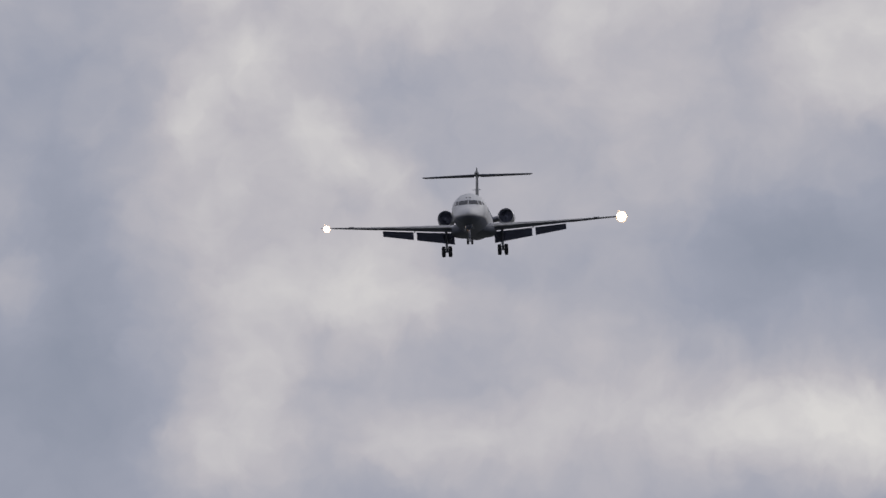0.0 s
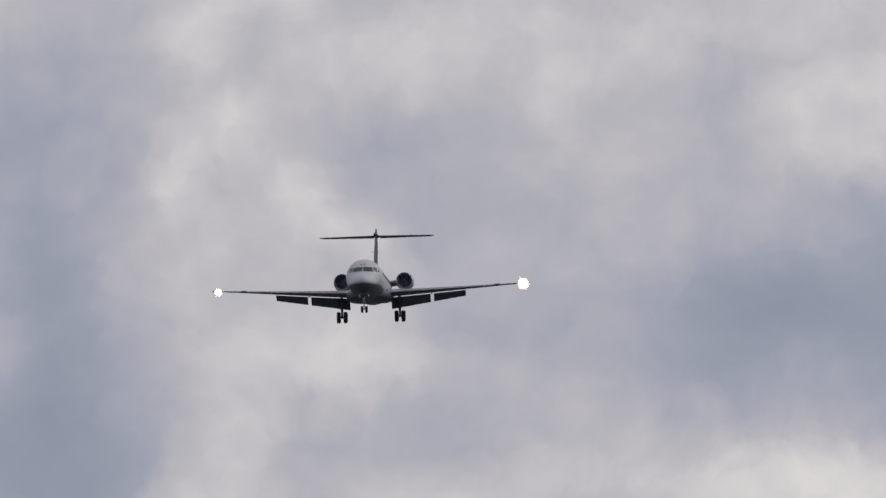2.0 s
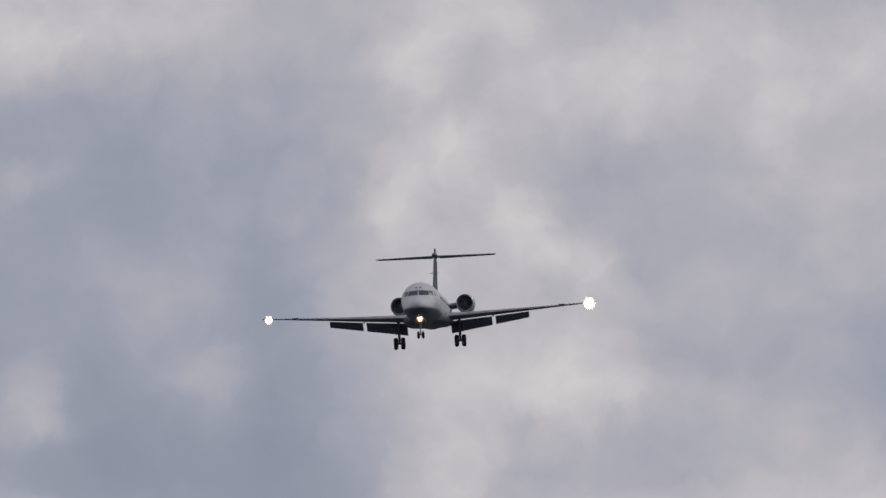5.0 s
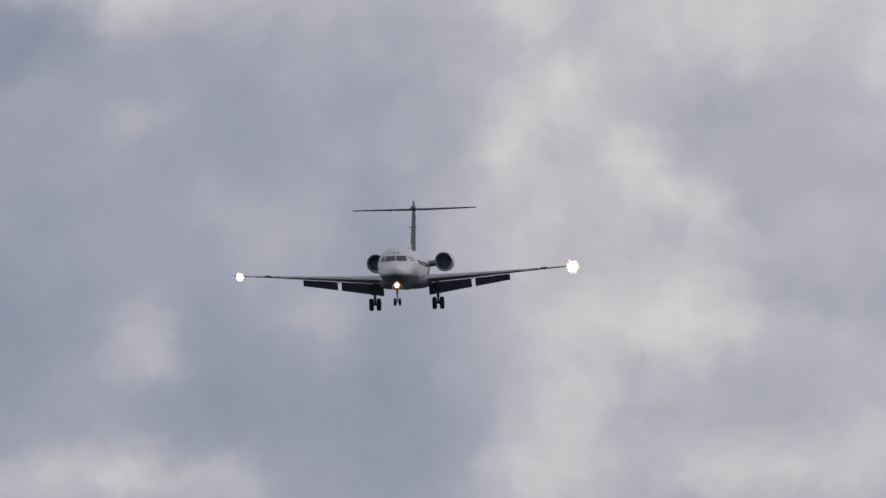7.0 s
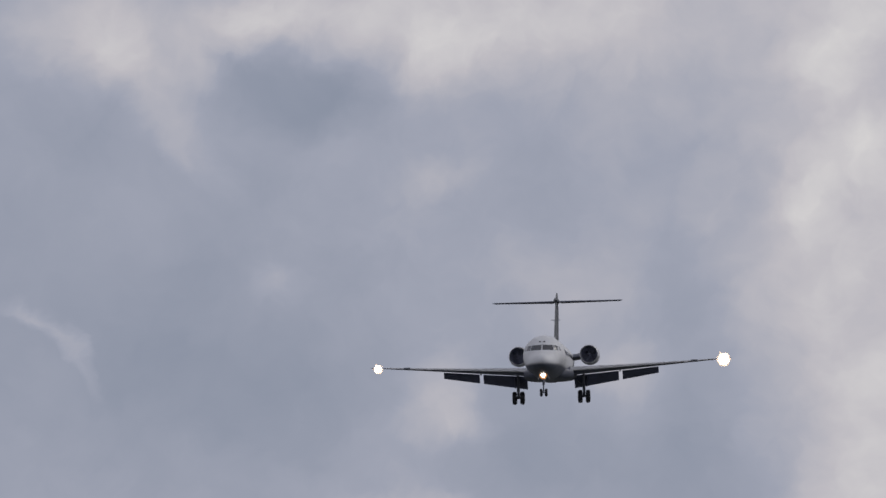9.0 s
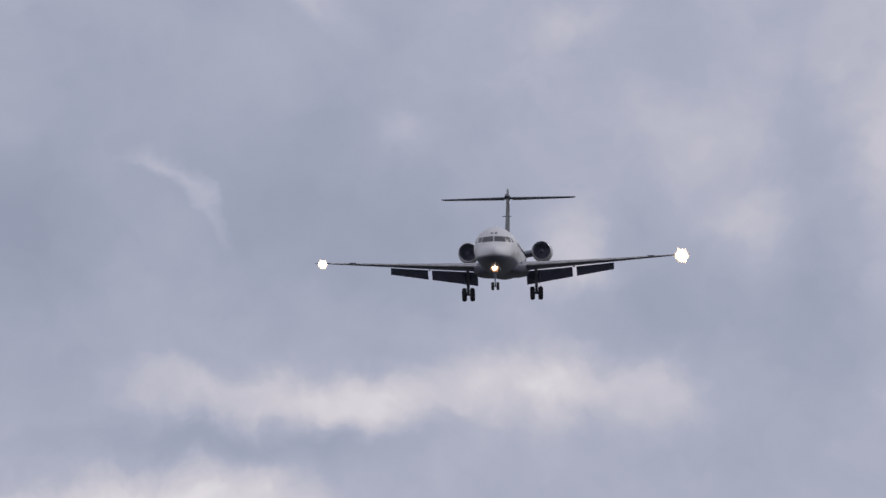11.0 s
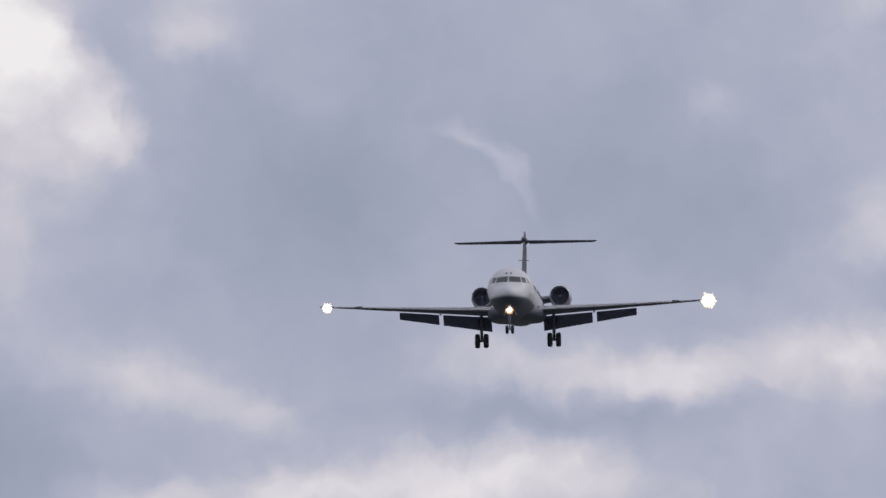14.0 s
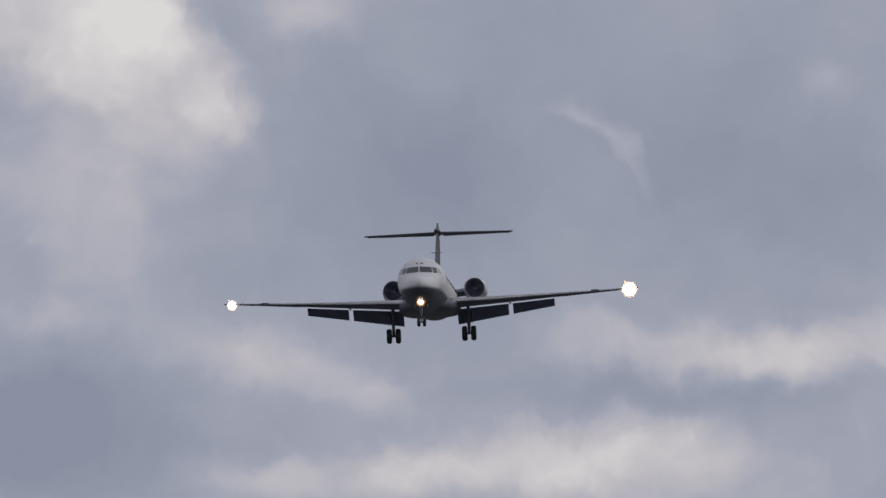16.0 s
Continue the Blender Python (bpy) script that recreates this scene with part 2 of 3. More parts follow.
# ---- helpers for shapes ----
def part(name, bm, mat, parent, label="", smooth=True, angle=35):
    """One mesh object under a thing or under a part; edges sharper than the angle stay hard."""
    bmesh.ops.recalc_face_normals(bm, faces=bm.faces)
    me = bpy.data.meshes.new(name)
    if smooth:
        for f in bm.faces:
            f.smooth = True
        for e in bm.edges:
            if len(e.link_faces) == 2 and e.calc_face_angle(0) > radians(angle):
                e.smooth = False
    bm.to_mesh(me)
    bm.free()
    me.materials.append(mat)
    ob = new(name, me)
    ob.parent = parent
    return tagged(ob, label) if label else ob


def loft(bm, rings, caps=True, closed=True):
    rows = [[bm.verts.new(p) for p in ring] for ring in rings]
    n = len(rows[0])
    for low, high in zip(rows, rows[1:]):
        for i in range(n if closed else n - 1):
            bm.faces.new((low[i], low[(i + 1) % n], high[(i + 1) % n], high[i]))
    if caps:
        bm.faces.new(rows[0])
        bm.faces.new(rows[-1])
    return bm


def turned(profile, centre, steps=32, axis="y", caps=False):
    """A body of revolution: profile of (along, radius)."""
    rings = []
    for along, r in profile:
        ring = []
        for i in range(steps):
            a = 2 * math.pi * i / steps
            c, s = r * math.cos(a), r * math.sin(a)
            p = {"y": (c, along, s), "x": (along, c, s), "z": (c, s, along)}[axis]
            ring.append((p[0] + centre[0], p[1] + centre[1], p[2] + centre[2]))
        rings.append(ring)
    return loft(bmesh.new(), rings, caps)


def rod(bm, a, b, r, steps=10):
    a, b = Vector(a), Vector(b)
    turn = (b - a).to_track_quat("Z", "Y").to_matrix()
    rings = [[p + turn @ Vector((r * math.cos(2 * math.pi * i / steps), r * math.sin(2 * math.pi * i / steps), 0)) for i in range(steps)] for p in (a, b)]
    return loft(bm, rings)


def slab(bm, corners, depth):
    """A plate with the given corners, thickened along depth."""
    d = Vector(depth)
    return loft(bm, [[Vector(c) for c in corners], [Vector(c) + d for c in corners]])


def curve_through(xs, ys, x):
    """A smooth curve through the given stations."""
    slope = np.gradient(np.array(ys, float), np.array(xs, float))
    i = min(max(int(np.searchsorted(xs, x)) - 1, 0), len(xs) - 2)
    h = xs[i + 1] - xs[i]
    u = min(max((x - xs[i]) / h, 0), 1)
    return ((2 * u**3 - 3 * u * u + 1) * ys[i] + (u**3 - 2 * u * u + u) * h * slope[i]
            + (3 * u * u - 2 * u**3) * ys[i + 1] + (u**3 - u * u) * h * slope[i + 1])


AIRFOIL = ((1.0, 0.002), (0.85, 0.024), (0.65, 0.047), (0.45, 0.061), (0.28, 0.063), (0.14, 0.052), (0.06, 0.037), (0.015, 0.019), (0.0, 0.0),
           (0.015, -0.017), (0.06, -0.030), (0.14, -0.040), (0.28, -0.049), (0.45, -0.047), (0.65, -0.030), (0.85, -0.012), (1.0, -0.002))


def section(x, lead, chord, z, thick=1.0, cut=1.0, turn=0.0, upright=False):
    """An airfoil across the span at x; turn tips its tail down; upright lays the thickness sideways (a fin)."""
    ring = []
    for u, v in AIRFOIL:
        v *= thick
        if u > cut:
            v *= 0.0 if cut <= 0 else 1.0
            u = cut
        du, dv = u * chord, v * chord
        y = lead + du * math.cos(turn) + dv * math.sin(turn)
        h = dv * math.cos(turn) - du * math.sin(turn)
        ring.append((h, y, z) if upright else (x, y, z + h))
    return ring


# ---- the ground, below the view ----
def make_ground():
    bm = bmesh.new()
    bmesh.ops.create_grid(bm, x_segments=24, y_segments=24, size=14000)
    me = bpy.data.meshes.new("ground")
    bm.to_mesh(me)
    bm.free()
    me.materials.append(GRASS)
    tagged(new("ground", me), "flat dark grass field below the approach path", "ground", kind="structure")


make_ground()

# ---- the airliner: nose at y = 0 towards the lens, tail behind, x across, z up from the hull's axis ----
HULL_Y = (0.0, 0.1, 0.4, 1.0, 1.7, 2.1, 2.7, 3.4, 4.6, 6.2, 9.0, 21.0, 24.0, 27.0, 30.0, 32.0, 32.6)
HULL_TOP = (-0.53, -0.30, -0.08, 0.06, 0.27, 0.42, 0.84, 1.25, 1.56, 1.65, 1.65, 1.65, 1.65, 1.63, 1.50, 1.25, 1.0)
HULL_LOW = (-0.57, -0.78, -0.98, -1.18, -1.33, -1.39, -1.46, -1.53, -1.61, -1.65, -1.65, -1.52, -1.34, -0.98, -0.45, 0.10, 0.35)
HULL_HALF = (0.02, 0.26, 0.53, 0.84, 1.08, 1.20, 1.34, 1.46, 1.59, 1.65, 1.65, 1.65, 1.60, 1.38, 0.95, 0.50, 0.25)
ROOTS = [math.sqrt(y) for y in HULL_Y]


def hull(y):
    s = math.sqrt(max(y, 0))
    top, low, half = (curve_through(ROOTS, v, s) for v in (HULL_TOP, HULL_LOW, HULL_HALF))
    return top, low, half, top * 0.42 + low * 0.58 if y < 2 else (top + low) / 2 + (top * -0.08 + low * 0.08) * max(0, (3.5 - y) / 1.5 if y < 3.5 else 0)


def hull_point(y, a, out=0.0):
    top, low, half, mid = hull(y)
    c, s = math.cos(a), math.sin(a)
    return ((half + out) * c, y, mid + ((top - mid) if s > 0 else (mid - low)) * s + out * s)


def hull_front(x, z, out=0.0):
    """The point of the nose that lies at (x, z), seen from ahead."""
    near, far = 0.0, 8.0
    for _ in range(40):
        y = (near + far) / 2
        top, low, half, mid = hull(y)
        tall = (top - mid) if z > mid else (mid - low)
        if (x / half) ** 2 + ((z - mid) / tall) ** 2 < 1:
            far = y
        else:
            near = y
    return (x, far - out, z + out * 0.5)


def front_pane(corners, nu=8, nv=5):
    """A pane that follows the nose: corners (x, z) low inner, low outer, high outer, high inner."""
    (a, b, c, d) = (Vector((*p, 0)) for p in corners)
    bm = bmesh.new()
    layers = []
    for out in (0.02, -0.05):
        grid = []
        for j in range(nv):
            v = j / (nv - 1)
            grid.append([bm.verts.new(hull_front(*(a.lerp(b, i / (nu - 1)).lerp(d.lerp(c, i / (nu - 1)), v))[:2], out)) for i in range(nu)])
        layers.append(grid)
    up, down = layers
    for g in layers:
        for j in range(nv - 1):
            for i in range(nu - 1):
                bm.faces.new((g[j][i], g[j][i + 1], g[j + 1][i + 1], g[j + 1][i]))
    for j in range(nv - 1):
        for i in (0, nu - 1):
            bm.faces.new((up[j][i], up[j + 1][i], down[j + 1][i], down[j][i]))
    for i in range(nu - 1):
        for j in (0, nv - 1):
            bm.faces.new((up[j][i], up[j][i + 1], down[j][i + 1], down[j][i]))
    return bm


def side_patch(y0, y1, z0, z1, side, out=0.012, steps=4):
    """A plate that follows the hull's flank."""
    bm = bmesh.new()
    rings = []
    for o in (out, -0.03):
        ring = []
        for j in range(steps + 1):
            z = z0 + (z1 - z0) * j / steps
            ring.append((z, y0))
        pts = [(z, y0) for z, _ in ring] + [(z, y1) for z, _ in reversed(ring)]
        row = []
        for z, y in pts:
            top, low, half, mid = hull(y)
            s = max(-1, min(1, (z - mid) / ((top - mid) if z > mid else (mid - low))))
            row.append((side * (half * math.sqrt(1 - s * s) + o), y, z))
        rings.append(row)
    top_ring, low_ring = ([bm.verts.new(p) for p in r] for r in rings)
    n = len(top_ring)
    for i in range(n):
        bm.faces.new((top_ring[i], top_ring[(i + 1) % n], low_ring[(i + 1) % n], low_ring[i]))
    for j in range(steps):
        bm.faces.new((top_ring[j], top_ring[j + 1], top_ring[n - 2 - j], top_ring[n - 1 - j]))
    return bm


WING_LEAD, WING_SWEEP = 12.6, 0.386


def wing_at(x):
    """Leading edge, chord and height of the wing x metres out."""
    chord = 5.3 - 1.5 * min(x, 5.4) / 5.4 - 2.5 * max(0, x - 5.4) / 8.64
    return WING_LEAD + WING_SWEEP * x, chord, -0.93 + 0.83 * (x / 13.6) ** 1.2


def make_wing(plane, side):
    bm = bmesh.new()

    def ring(x, cut=1.0, grow=1.0):
        lead, chord, z = wing_at(x)
        return section(side * x, lead + chord * 0.3 * (1 - grow), chord * grow, z, 1.25 - 0.052 * x, cut, radians(1.5 - 0.23 * x))

    loft(bm, [ring(x, 0.76) for x in (0.4, 1.7, 3.5, 5.4, 7.0, 8.5)])
    loft(bm, [ring(x) for x in (8.5, 8.95)])
    loft(bm, [ring(x, 0.76) for x in (8.95, 10.0, 11.5, 13.0)])
    loft(bm, [ring(x) for x in (13.0, 13.8)] + [ring(14.05, 1, 0.8), ring(14.18, 1, 0.5)])
    wing = part("wing", bm, GREY, plane, "grey-painted swept wing with lowered flaps")
    # bare metal leading edge
    bm = bmesh.new()
    rings = []
    for x in (1.7, 3.5, 5.4, 7.0, 8.5, 8.95, 10.0, 11.5, 13.0):
        r = ring(x)
        rings.append([(p[0], p[1] - 0.014, p[2] + (0.008 if i < 3 else -0.004)) for i, p in enumerate(r[5:10])])
    loft(bm, rings, caps=False, closed=False)
    bmesh.ops.solidify(bm, geom=bm.faces[:], thickness=0.02)
    part("leading_edge", bm, METAL, wing, "bare metal leading edge")
    # flaps, two panels, a slot below the wing's rear edge
    for x0, x1 in ((1.85, 5.32), (5.62, 8.45)):
        bm = bmesh.new()
        rings = []
        for k in range(4):
            x = x0 + (x1 - x0) * k / 3
            lead, chord, z = wing_at(x)
            rings.append(section(side * x, lead + chord * 0.775, chord * (0.322 - 0.0090 * x), z - 0.015 + 0.008 * x - chord * 0.060, 1.5, 1, radians(41)))
        loft(bm, rings)
        flap = part("flap", bm, FLAP, wing, "dark grey flap, fully lowered")
    for x in (5.47,):
        lead, chord, z = wing_at(x)
        rings = []
        for along, r in ((0.42, 0.02), (0.5, 0.06), (0.6, 0.08), (0.68, 0.06), (0.73, 0.03), (0.76, 0.01)):
            drop = -0.05 * chord
            rings.append([(side * x + 0.8 * r * math.cos(2 * math.pi * i / 12), lead + chord * along, z + drop + 1.3 * r * math.sin(2 * math.pi * i / 12)) for i in range(12)])
        part("flap_track_fairing", loft(bmesh.new(), rings), GREY, wing)
    # aileron in its cut-out, slightly drooped
    rings = []
    for x in (9.0, 10.0, 11.5, 12.95):
        lead, chord, z = wing_at(x)
        tip = radians(1.5 - 0.23 * x)
        rings.append(section(side * x, lead + chord * 0.768, chord * 0.232, z - chord * 0.768 * math.sin(tip), 2.2 - 0.1 * x, 1, tip + radians(2)))
    part("aileron", loft(bmesh.new(), rings), GREY, wing)
    # stall fence and vortex strips
    lead, chord, z = wing_at(11.2)
    bm = bmesh.new()
    slab(bm, [(side * 11.05, lead - 0.05, z + 0.02), (side * 11.05, lead + 0.9, z + 0.10), (side * 11.05, lead + 0.9, z + 0.17), (side * 11.05, lead - 0.05, z + 0.11)], (side * 0.5, 0.15, 0))
    part("leading_edge_strip", bm, DARK, wing)
    # landing light in the tip, drawn as wide as its bloom, plus a halo disc
    lead, chord, z = wing_at(13.6)
    size = LIGHT_SIZE[side]
    at = (side * 13.6, lead - 0.1, z - 0.09)
    lamp = part("landing_light", glare(at, 0.90 * size, 18, 0.10, 0.3), LAMP, wing, "warm white landing light, enlarged to its glare")
    part("glow_ring", glare((at[0], at[1] + 0.32, at[2]), 1.16 * size, 12, 0.45, 0.12), HALO, lamp, "warm glowing disc for the halo round the landing light")
    bm = turned([(-0.25, 0.01), (-0.2, 0.06), (0.3, 0.09), (0.9, 0.06), (1.2, 0.01)], (side * 13.98, lead + 0.35, z), 12)
    part("tip_fairing", bm, GREY, wing)


# radii of the bloom, wider than the real lenses
LIGHT_SIZE = {1: 0.45, -1: 0.30}


def glare(at, r, points, depth, thick):
    """A bowl whose ragged, spiked rim gives a lamp's lens glare a solid shape."""
    rings = []
    for along, k in ((-1.0, 0.05), (-0.85, 0.5), (-0.4, 0.88), (0.0, 1.0), (0.5, 0.85), (1.0, 0.3)):
        ring = []
        for i in range(72):
            a = 2 * math.pi * i / 72
            ray = max(0.0, math.cos(points * a / 2 + 0.4)) ** 3 * (0.5 + 0.5 * math.sin(2.0 * a + 5.0 * math.sin(a)))
            q = r * k * (1 + depth * ray * k)
            ring.append((at[0] + q * math.cos(a), at[1] + thick * along, at[2] + q * math.sin(a)))
        rings.append(ring)
    return loft(bmesh.new(), rings)


def make_engine(plane, side):
    centre = (side * 2.79, 0, 0.75)
    inner = [(24.35, 0.60), (23.9, 0.615), (23.55, 0.64), (23.42, 0.665)]
    outer = [(23.38, 0.69), (23.42, 0.715), (23.6, 0.745), (24.2, 0.785), (25.4, 0.80), (26.6, 0.74), (27.8, 0.58), (28.3, 0.50), (28.3, 0.46), (27.6, 0.46)]
    nacelle = part("engine", turned(inner + outer, centre, 40), HULL_GREY, plane, "white engine nacelle with a dark round intake")
    part("intake_lip", turned([(23.56, 0.635), (23.44, 0.655), (23.365, 0.68), (23.36, 0.70), (23.41, 0.725), (23.57, 0.752)], centre, 40), METAL, nacelle, "bare metal intake lip")
    part("intake_duct", turned([(24.34, 0.592), (23.9, 0.607), (23.6, 0.628)], centre, 32), DUCT, nacelle)
    bm = bmesh.new()
    for i in range(22):
        a = 2 * math.pi * i / 22
        turn = Matrix.Rotation(a, 3, "Y")
        pts = [turn @ Vector(p) for p in ((-0.035, 24.28, 0.14), (0.04, 24.16, 0.14), (0.085, 24.13, 0.59), (-0.06, 24.30, 0.59))]
        slab(bm, [p + Vector(centre) for p in pts], turn @ Vector((0.01, 0.012, 0)))
    part("fan", bm, BLADE, nacelle, "dark metal fan blades", smooth=False)
    part("fan_back", turned([(24.42, 0.59), (24.40, 0.01)], centre, 24), DUCT, nacelle)
    part("spinner", turned([(23.95, 0.005), (23.98, 0.05), (24.1, 0.12), (24.3, 0.16)], centre, 20), BLADE, nacelle)
    part("exhaust_nozzle", turned([(28.0, 0.44), (28.7, 0.38), (28.7, 0.35), (28.0, 0.36), (27.8, 0.02)], centre, 28), STEEL, nacelle)
    bm = bmesh.new()
    rings = []
    for x, z in ((1.2, 0.52), (1.7, 0.60), (2.25, 0.68)):
        rings.append(section(side * x, 24.4, 3.5, z, 1.3))
    part("pylon", loft(bm, rings), BELLY, nacelle, "dark grey engine pylon")


def make_tyre(r, half):
    prof = [(-half, r * 0.56), (-half, r * 0.80), (-half * 0.86, r * 0.92), (-half * 0.55, r * 0.985), (-half * 0.5, r * 0.97), (-half * 0.44, r), (-0.01, r),
            (0, r * 0.975), (0.01, r), (half * 0.44, r), (half * 0.5, r * 0.97), (half * 0.55, r * 0.985), (half * 0.86, r * 0.92), (half, r * 0.80), (half, r * 0.56), (-half, r * 0.56)]
    return turned(prof, (0, 0, 0), 32, "x")


def make_wheel(gear, at, r, half):
    tyre = part("tyre", make_tyre(r, half), RUBBER, gear, "black rubber tyre")
    tyre.location = at
    prof = [(-half * 0.8, 0.03), (-half * 0.8, r * 0.3), (-half * 0.45, r * 0.34), (-half * 0.5, r * 0.52), (-half * 0.95, r * 0.57),
            (half * 0.95, r * 0.57), (half * 0.5, r * 0.52), (half * 0.45, r * 0.34), (half * 0.8, r * 0.3), (half * 0.8, 0.03)]
    rim = part("rim", turned(prof, (0, 0, 0), 24, "x", True), STEEL, tyre)
    return tyre, rim


def make_main_gear(plane, side):
    x, y, axle = side * 2.58, 17.3, -2.79
    bm = bmesh.new()
    rod(bm, (x, y - 0.25, -0.95), (x, y, -2.3), 0.12, 14)
    gear = part("main_gear", bm, STEEL, plane, "lowered main landing gear with twin wheels")
    bm = bmesh.new()
    rod(bm, (x, y, -2.15), (x, y, axle), 0.10, 12)
    rod(bm, (x - 0.45, y, axle), (x + 0.45, y, axle), 0.085, 10)
    part("axle", bm, STEEL, gear, "grey steel strut and axle")
    bm = bmesh.new()
    rod(bm, (x - side * 0.1, y, -1.9), (x - side * 1.0, y, -1.15), 0.045, 8)
    rod(bm, (x, y + 0.05, -2.0), (x, y + 0.28, -2.35), 0.03, 8)
    rod(bm, (x, y + 0.28, -2.35), (x, y + 0.05, axle + 0.1), 0.03, 8)
    part("side_brace", bm, STEEL, gear)
    bm = bmesh.new()
    slab(bm, [(x + side * 0.28, y - 0.35, -1.25), (x + side * 0.28, y + 0.35, -1.25), (x + side * 0.24, y + 0.3, -2.05), (x + side * 0.24, y - 0.3, -2.05)], (side * 0.03, 0, 0))
    part("gear_door", bm, FLAP, gear, smooth=False)
    for dx in (-0.305, 0.305):
        make_wheel(gear, (x + dx, y, axle), 0.51, 0.175)


def make_nose_gear(plane):
    y, axle = 3.3, -2.93
    bm = bmesh.new()
    rod(bm, (0, y + 0.12, -1.3), (0, y, -2.35), 0.095, 12)
    gear = part("nose_gear", bm, BELLY, plane, "lowered nose gear with two small wheels")
    bm = bmesh.new()
    rod(bm, (0, y, -2.2), (0, y, axle), 0.05, 10)
    rod(bm, (-0.26, y, axle), (0.26, y, axle), 0.04, 10)
    part("axle", bm, BELLY, gear)
    bm = bmesh.new()
    rod(bm, (0, y + 0.06, -2.0), (0, y + 0.9, -1.5), 0.035, 8)
    part("drag_brace", bm, STEEL, gear)
    for s in (-1, 1):
        bm = bmesh.new()
        slab(bm, [(s * 0.34, y + 0.1, -1.48), (s * 0.34, y + 1.3, -1.50), (s * 0.42, y + 1.3, -1.85), (s * 0.42, y + 0.1, -1.80)], (s * 0.02, 0, 0))
        part("gear_door", bm, HULL_GREY, gear, smooth=False)
        make_wheel(gear, (s * 0.195, y, axle), 0.305, 0.105)


def make_taxi_light(plane):
    """A lamp below the nose, lit on one face; turning it stands in for switching."""
    bm = turned([(0.30, 0.01), (0.28, 0.14), (0.16, 0.30), (0.08, 0.33), (0.08, 0.30), (0.1, 0.05)], (0, 0, 0), 24)
    lamp = part("taxi_light", bm, DARK, plane, "lamp below the nose, turned to face ahead when lit")
    # the lens's orange halo, shaped as a ragged glowing disc
    part("glow_ring", glare((0, 0.04, 0), 0.29, 14, 0.45, 0.03), AMBER, lamp, "amber glowing disc for the halo round the lens")
    part("lens", glare((0, -0.01, 0), 0.165, 12, 0.3, 0.06), LAMP, lamp, "warm white lens with a spiked glare outline")
    return lamp


def make_tail(plane):
    # fin: swept, thick at the root, with a bullet at the top
    bm = bmesh.new()
    rings = []
    for z, lead, chord in ((1.2, 25.2, 6.6), (2.2, 26.6, 5.5), (3.6, 28.4, 4.6), (5.0, 30.2, 3.8), (5.6, 31.0, 3.2), (5.85, 31.4, 2.4), (5.98, 31.8, 1.6)):
        rings.append(section(0, lead, chord, z, 0.43, 1, 0, True))
    fin = part("fin", loft(bm, rings), FIN_PAINT, plane, "tall swept fin painted dark blue-grey")
    bm = bmesh.new()
    rings = [section(0, lead, chord, z, 0.9, 1, 0, True) for z, lead, chord in ((1.9, 31.0, 1.5), (4.9, 33.0, 1.25))]
    part("rudder", loft(bm, rings), FIN_PAINT, fin)
    rings = []
    for along, r in ((30.0, 0.02), (30.25, 0.11), (30.8, 0.19), (32.0, 0.21), (33.6, 0.17), (34.9, 0.03)):
        rings.append([(r * math.cos(2 * math.pi * i / 16), along, 5.34 + 1.1 * r * math.sin(2 * math.pi * i / 16)) for i in range(16)])
    part("tail_bullet", loft(bmesh.new(), rings), FIN_PAINT, fin)
    bm = bmesh.new()
    for z in (3.75,):
        rod(bm, (-0.36, 29.6, z), (0.36, 29.6, z), 0.025, 8)
    part("antenna", bm, DARK, fin)
    bm = bmesh.new()
    rings = [section(0, lead, chord, z, 0.35, 1, 0, True) for z, lead, chord in ((1.55, 21.5, 6.0), (1.72, 23.2, 4.4), (2.3, 26.0, 2.0))]
    part("dorsal_fillet", loft(bm, rings), HULL_GREY, fin)
    bm = bmesh.new()
    stations = (-5.11, -4.98, -2.5, 0, 2.5, 4.98, 5.11)
    rings = []
    for x in stations:
        a = abs(x)
        chord = 2.75 - 1.35 * a / 5.02
        shrink = 0.6 if a > 5.05 else 1.0
        rings.append(section(x, 31.0 + 0.42 * a, chord * shrink, 5.25 + 0.016 * a, 0.55, 0.72))
    tailplane = part("tailplane", loft(bm, rings), GREY, plane, "grey tailplane across the top of the fin")
    for s in (-1, 1):
        bm = bmesh.new()
        rings = []
        for x in (0.3, 2.5, 4.9):
            chord = 2.75 - 1.35 * x / 5.02
            rings.append(section(s * x, 31.0 + 0.42 * x + chord * 0.73, chord * 0.27, 5.25 + 0.016 * x, 0.7, 1, radians(4)))
        part("elevator", loft(bm, rings), GREY, tailplane)
    rings = []
    for y, w, h, z in ((31.7, 0.50, 0.62, 0.70), (32.8, 0.40, 0.52, 0.74), (34.2, 0.24, 0.36, 0.80), (35.1, 0.13, 0.22, 0.84), (35.3, 0.05, 0.12, 0.85)):
        rings.append([(w * math.cos(2 * math.pi * i / 24), y, z + h * math.sin(2 * math.pi * i / 24)) for i in range(24)])
    bm = loft(bmesh.new(), rings)
    part("tail_cone", bm, HULL_GREY, plane)


BELLY = material("belly_grey_paint", (0.12, 0.135, 0.18), 0.4, spread=0.15, scale=0.8)
HULL_GREY = material("pale_grey_paint", (0.42, 0.435, 0.47), 0.38, spread=0.1, coat=0.2)
FIN_PAINT = material("fin_paint", (0.045, 0.056, 0.072), 0.6, spread=0.1)


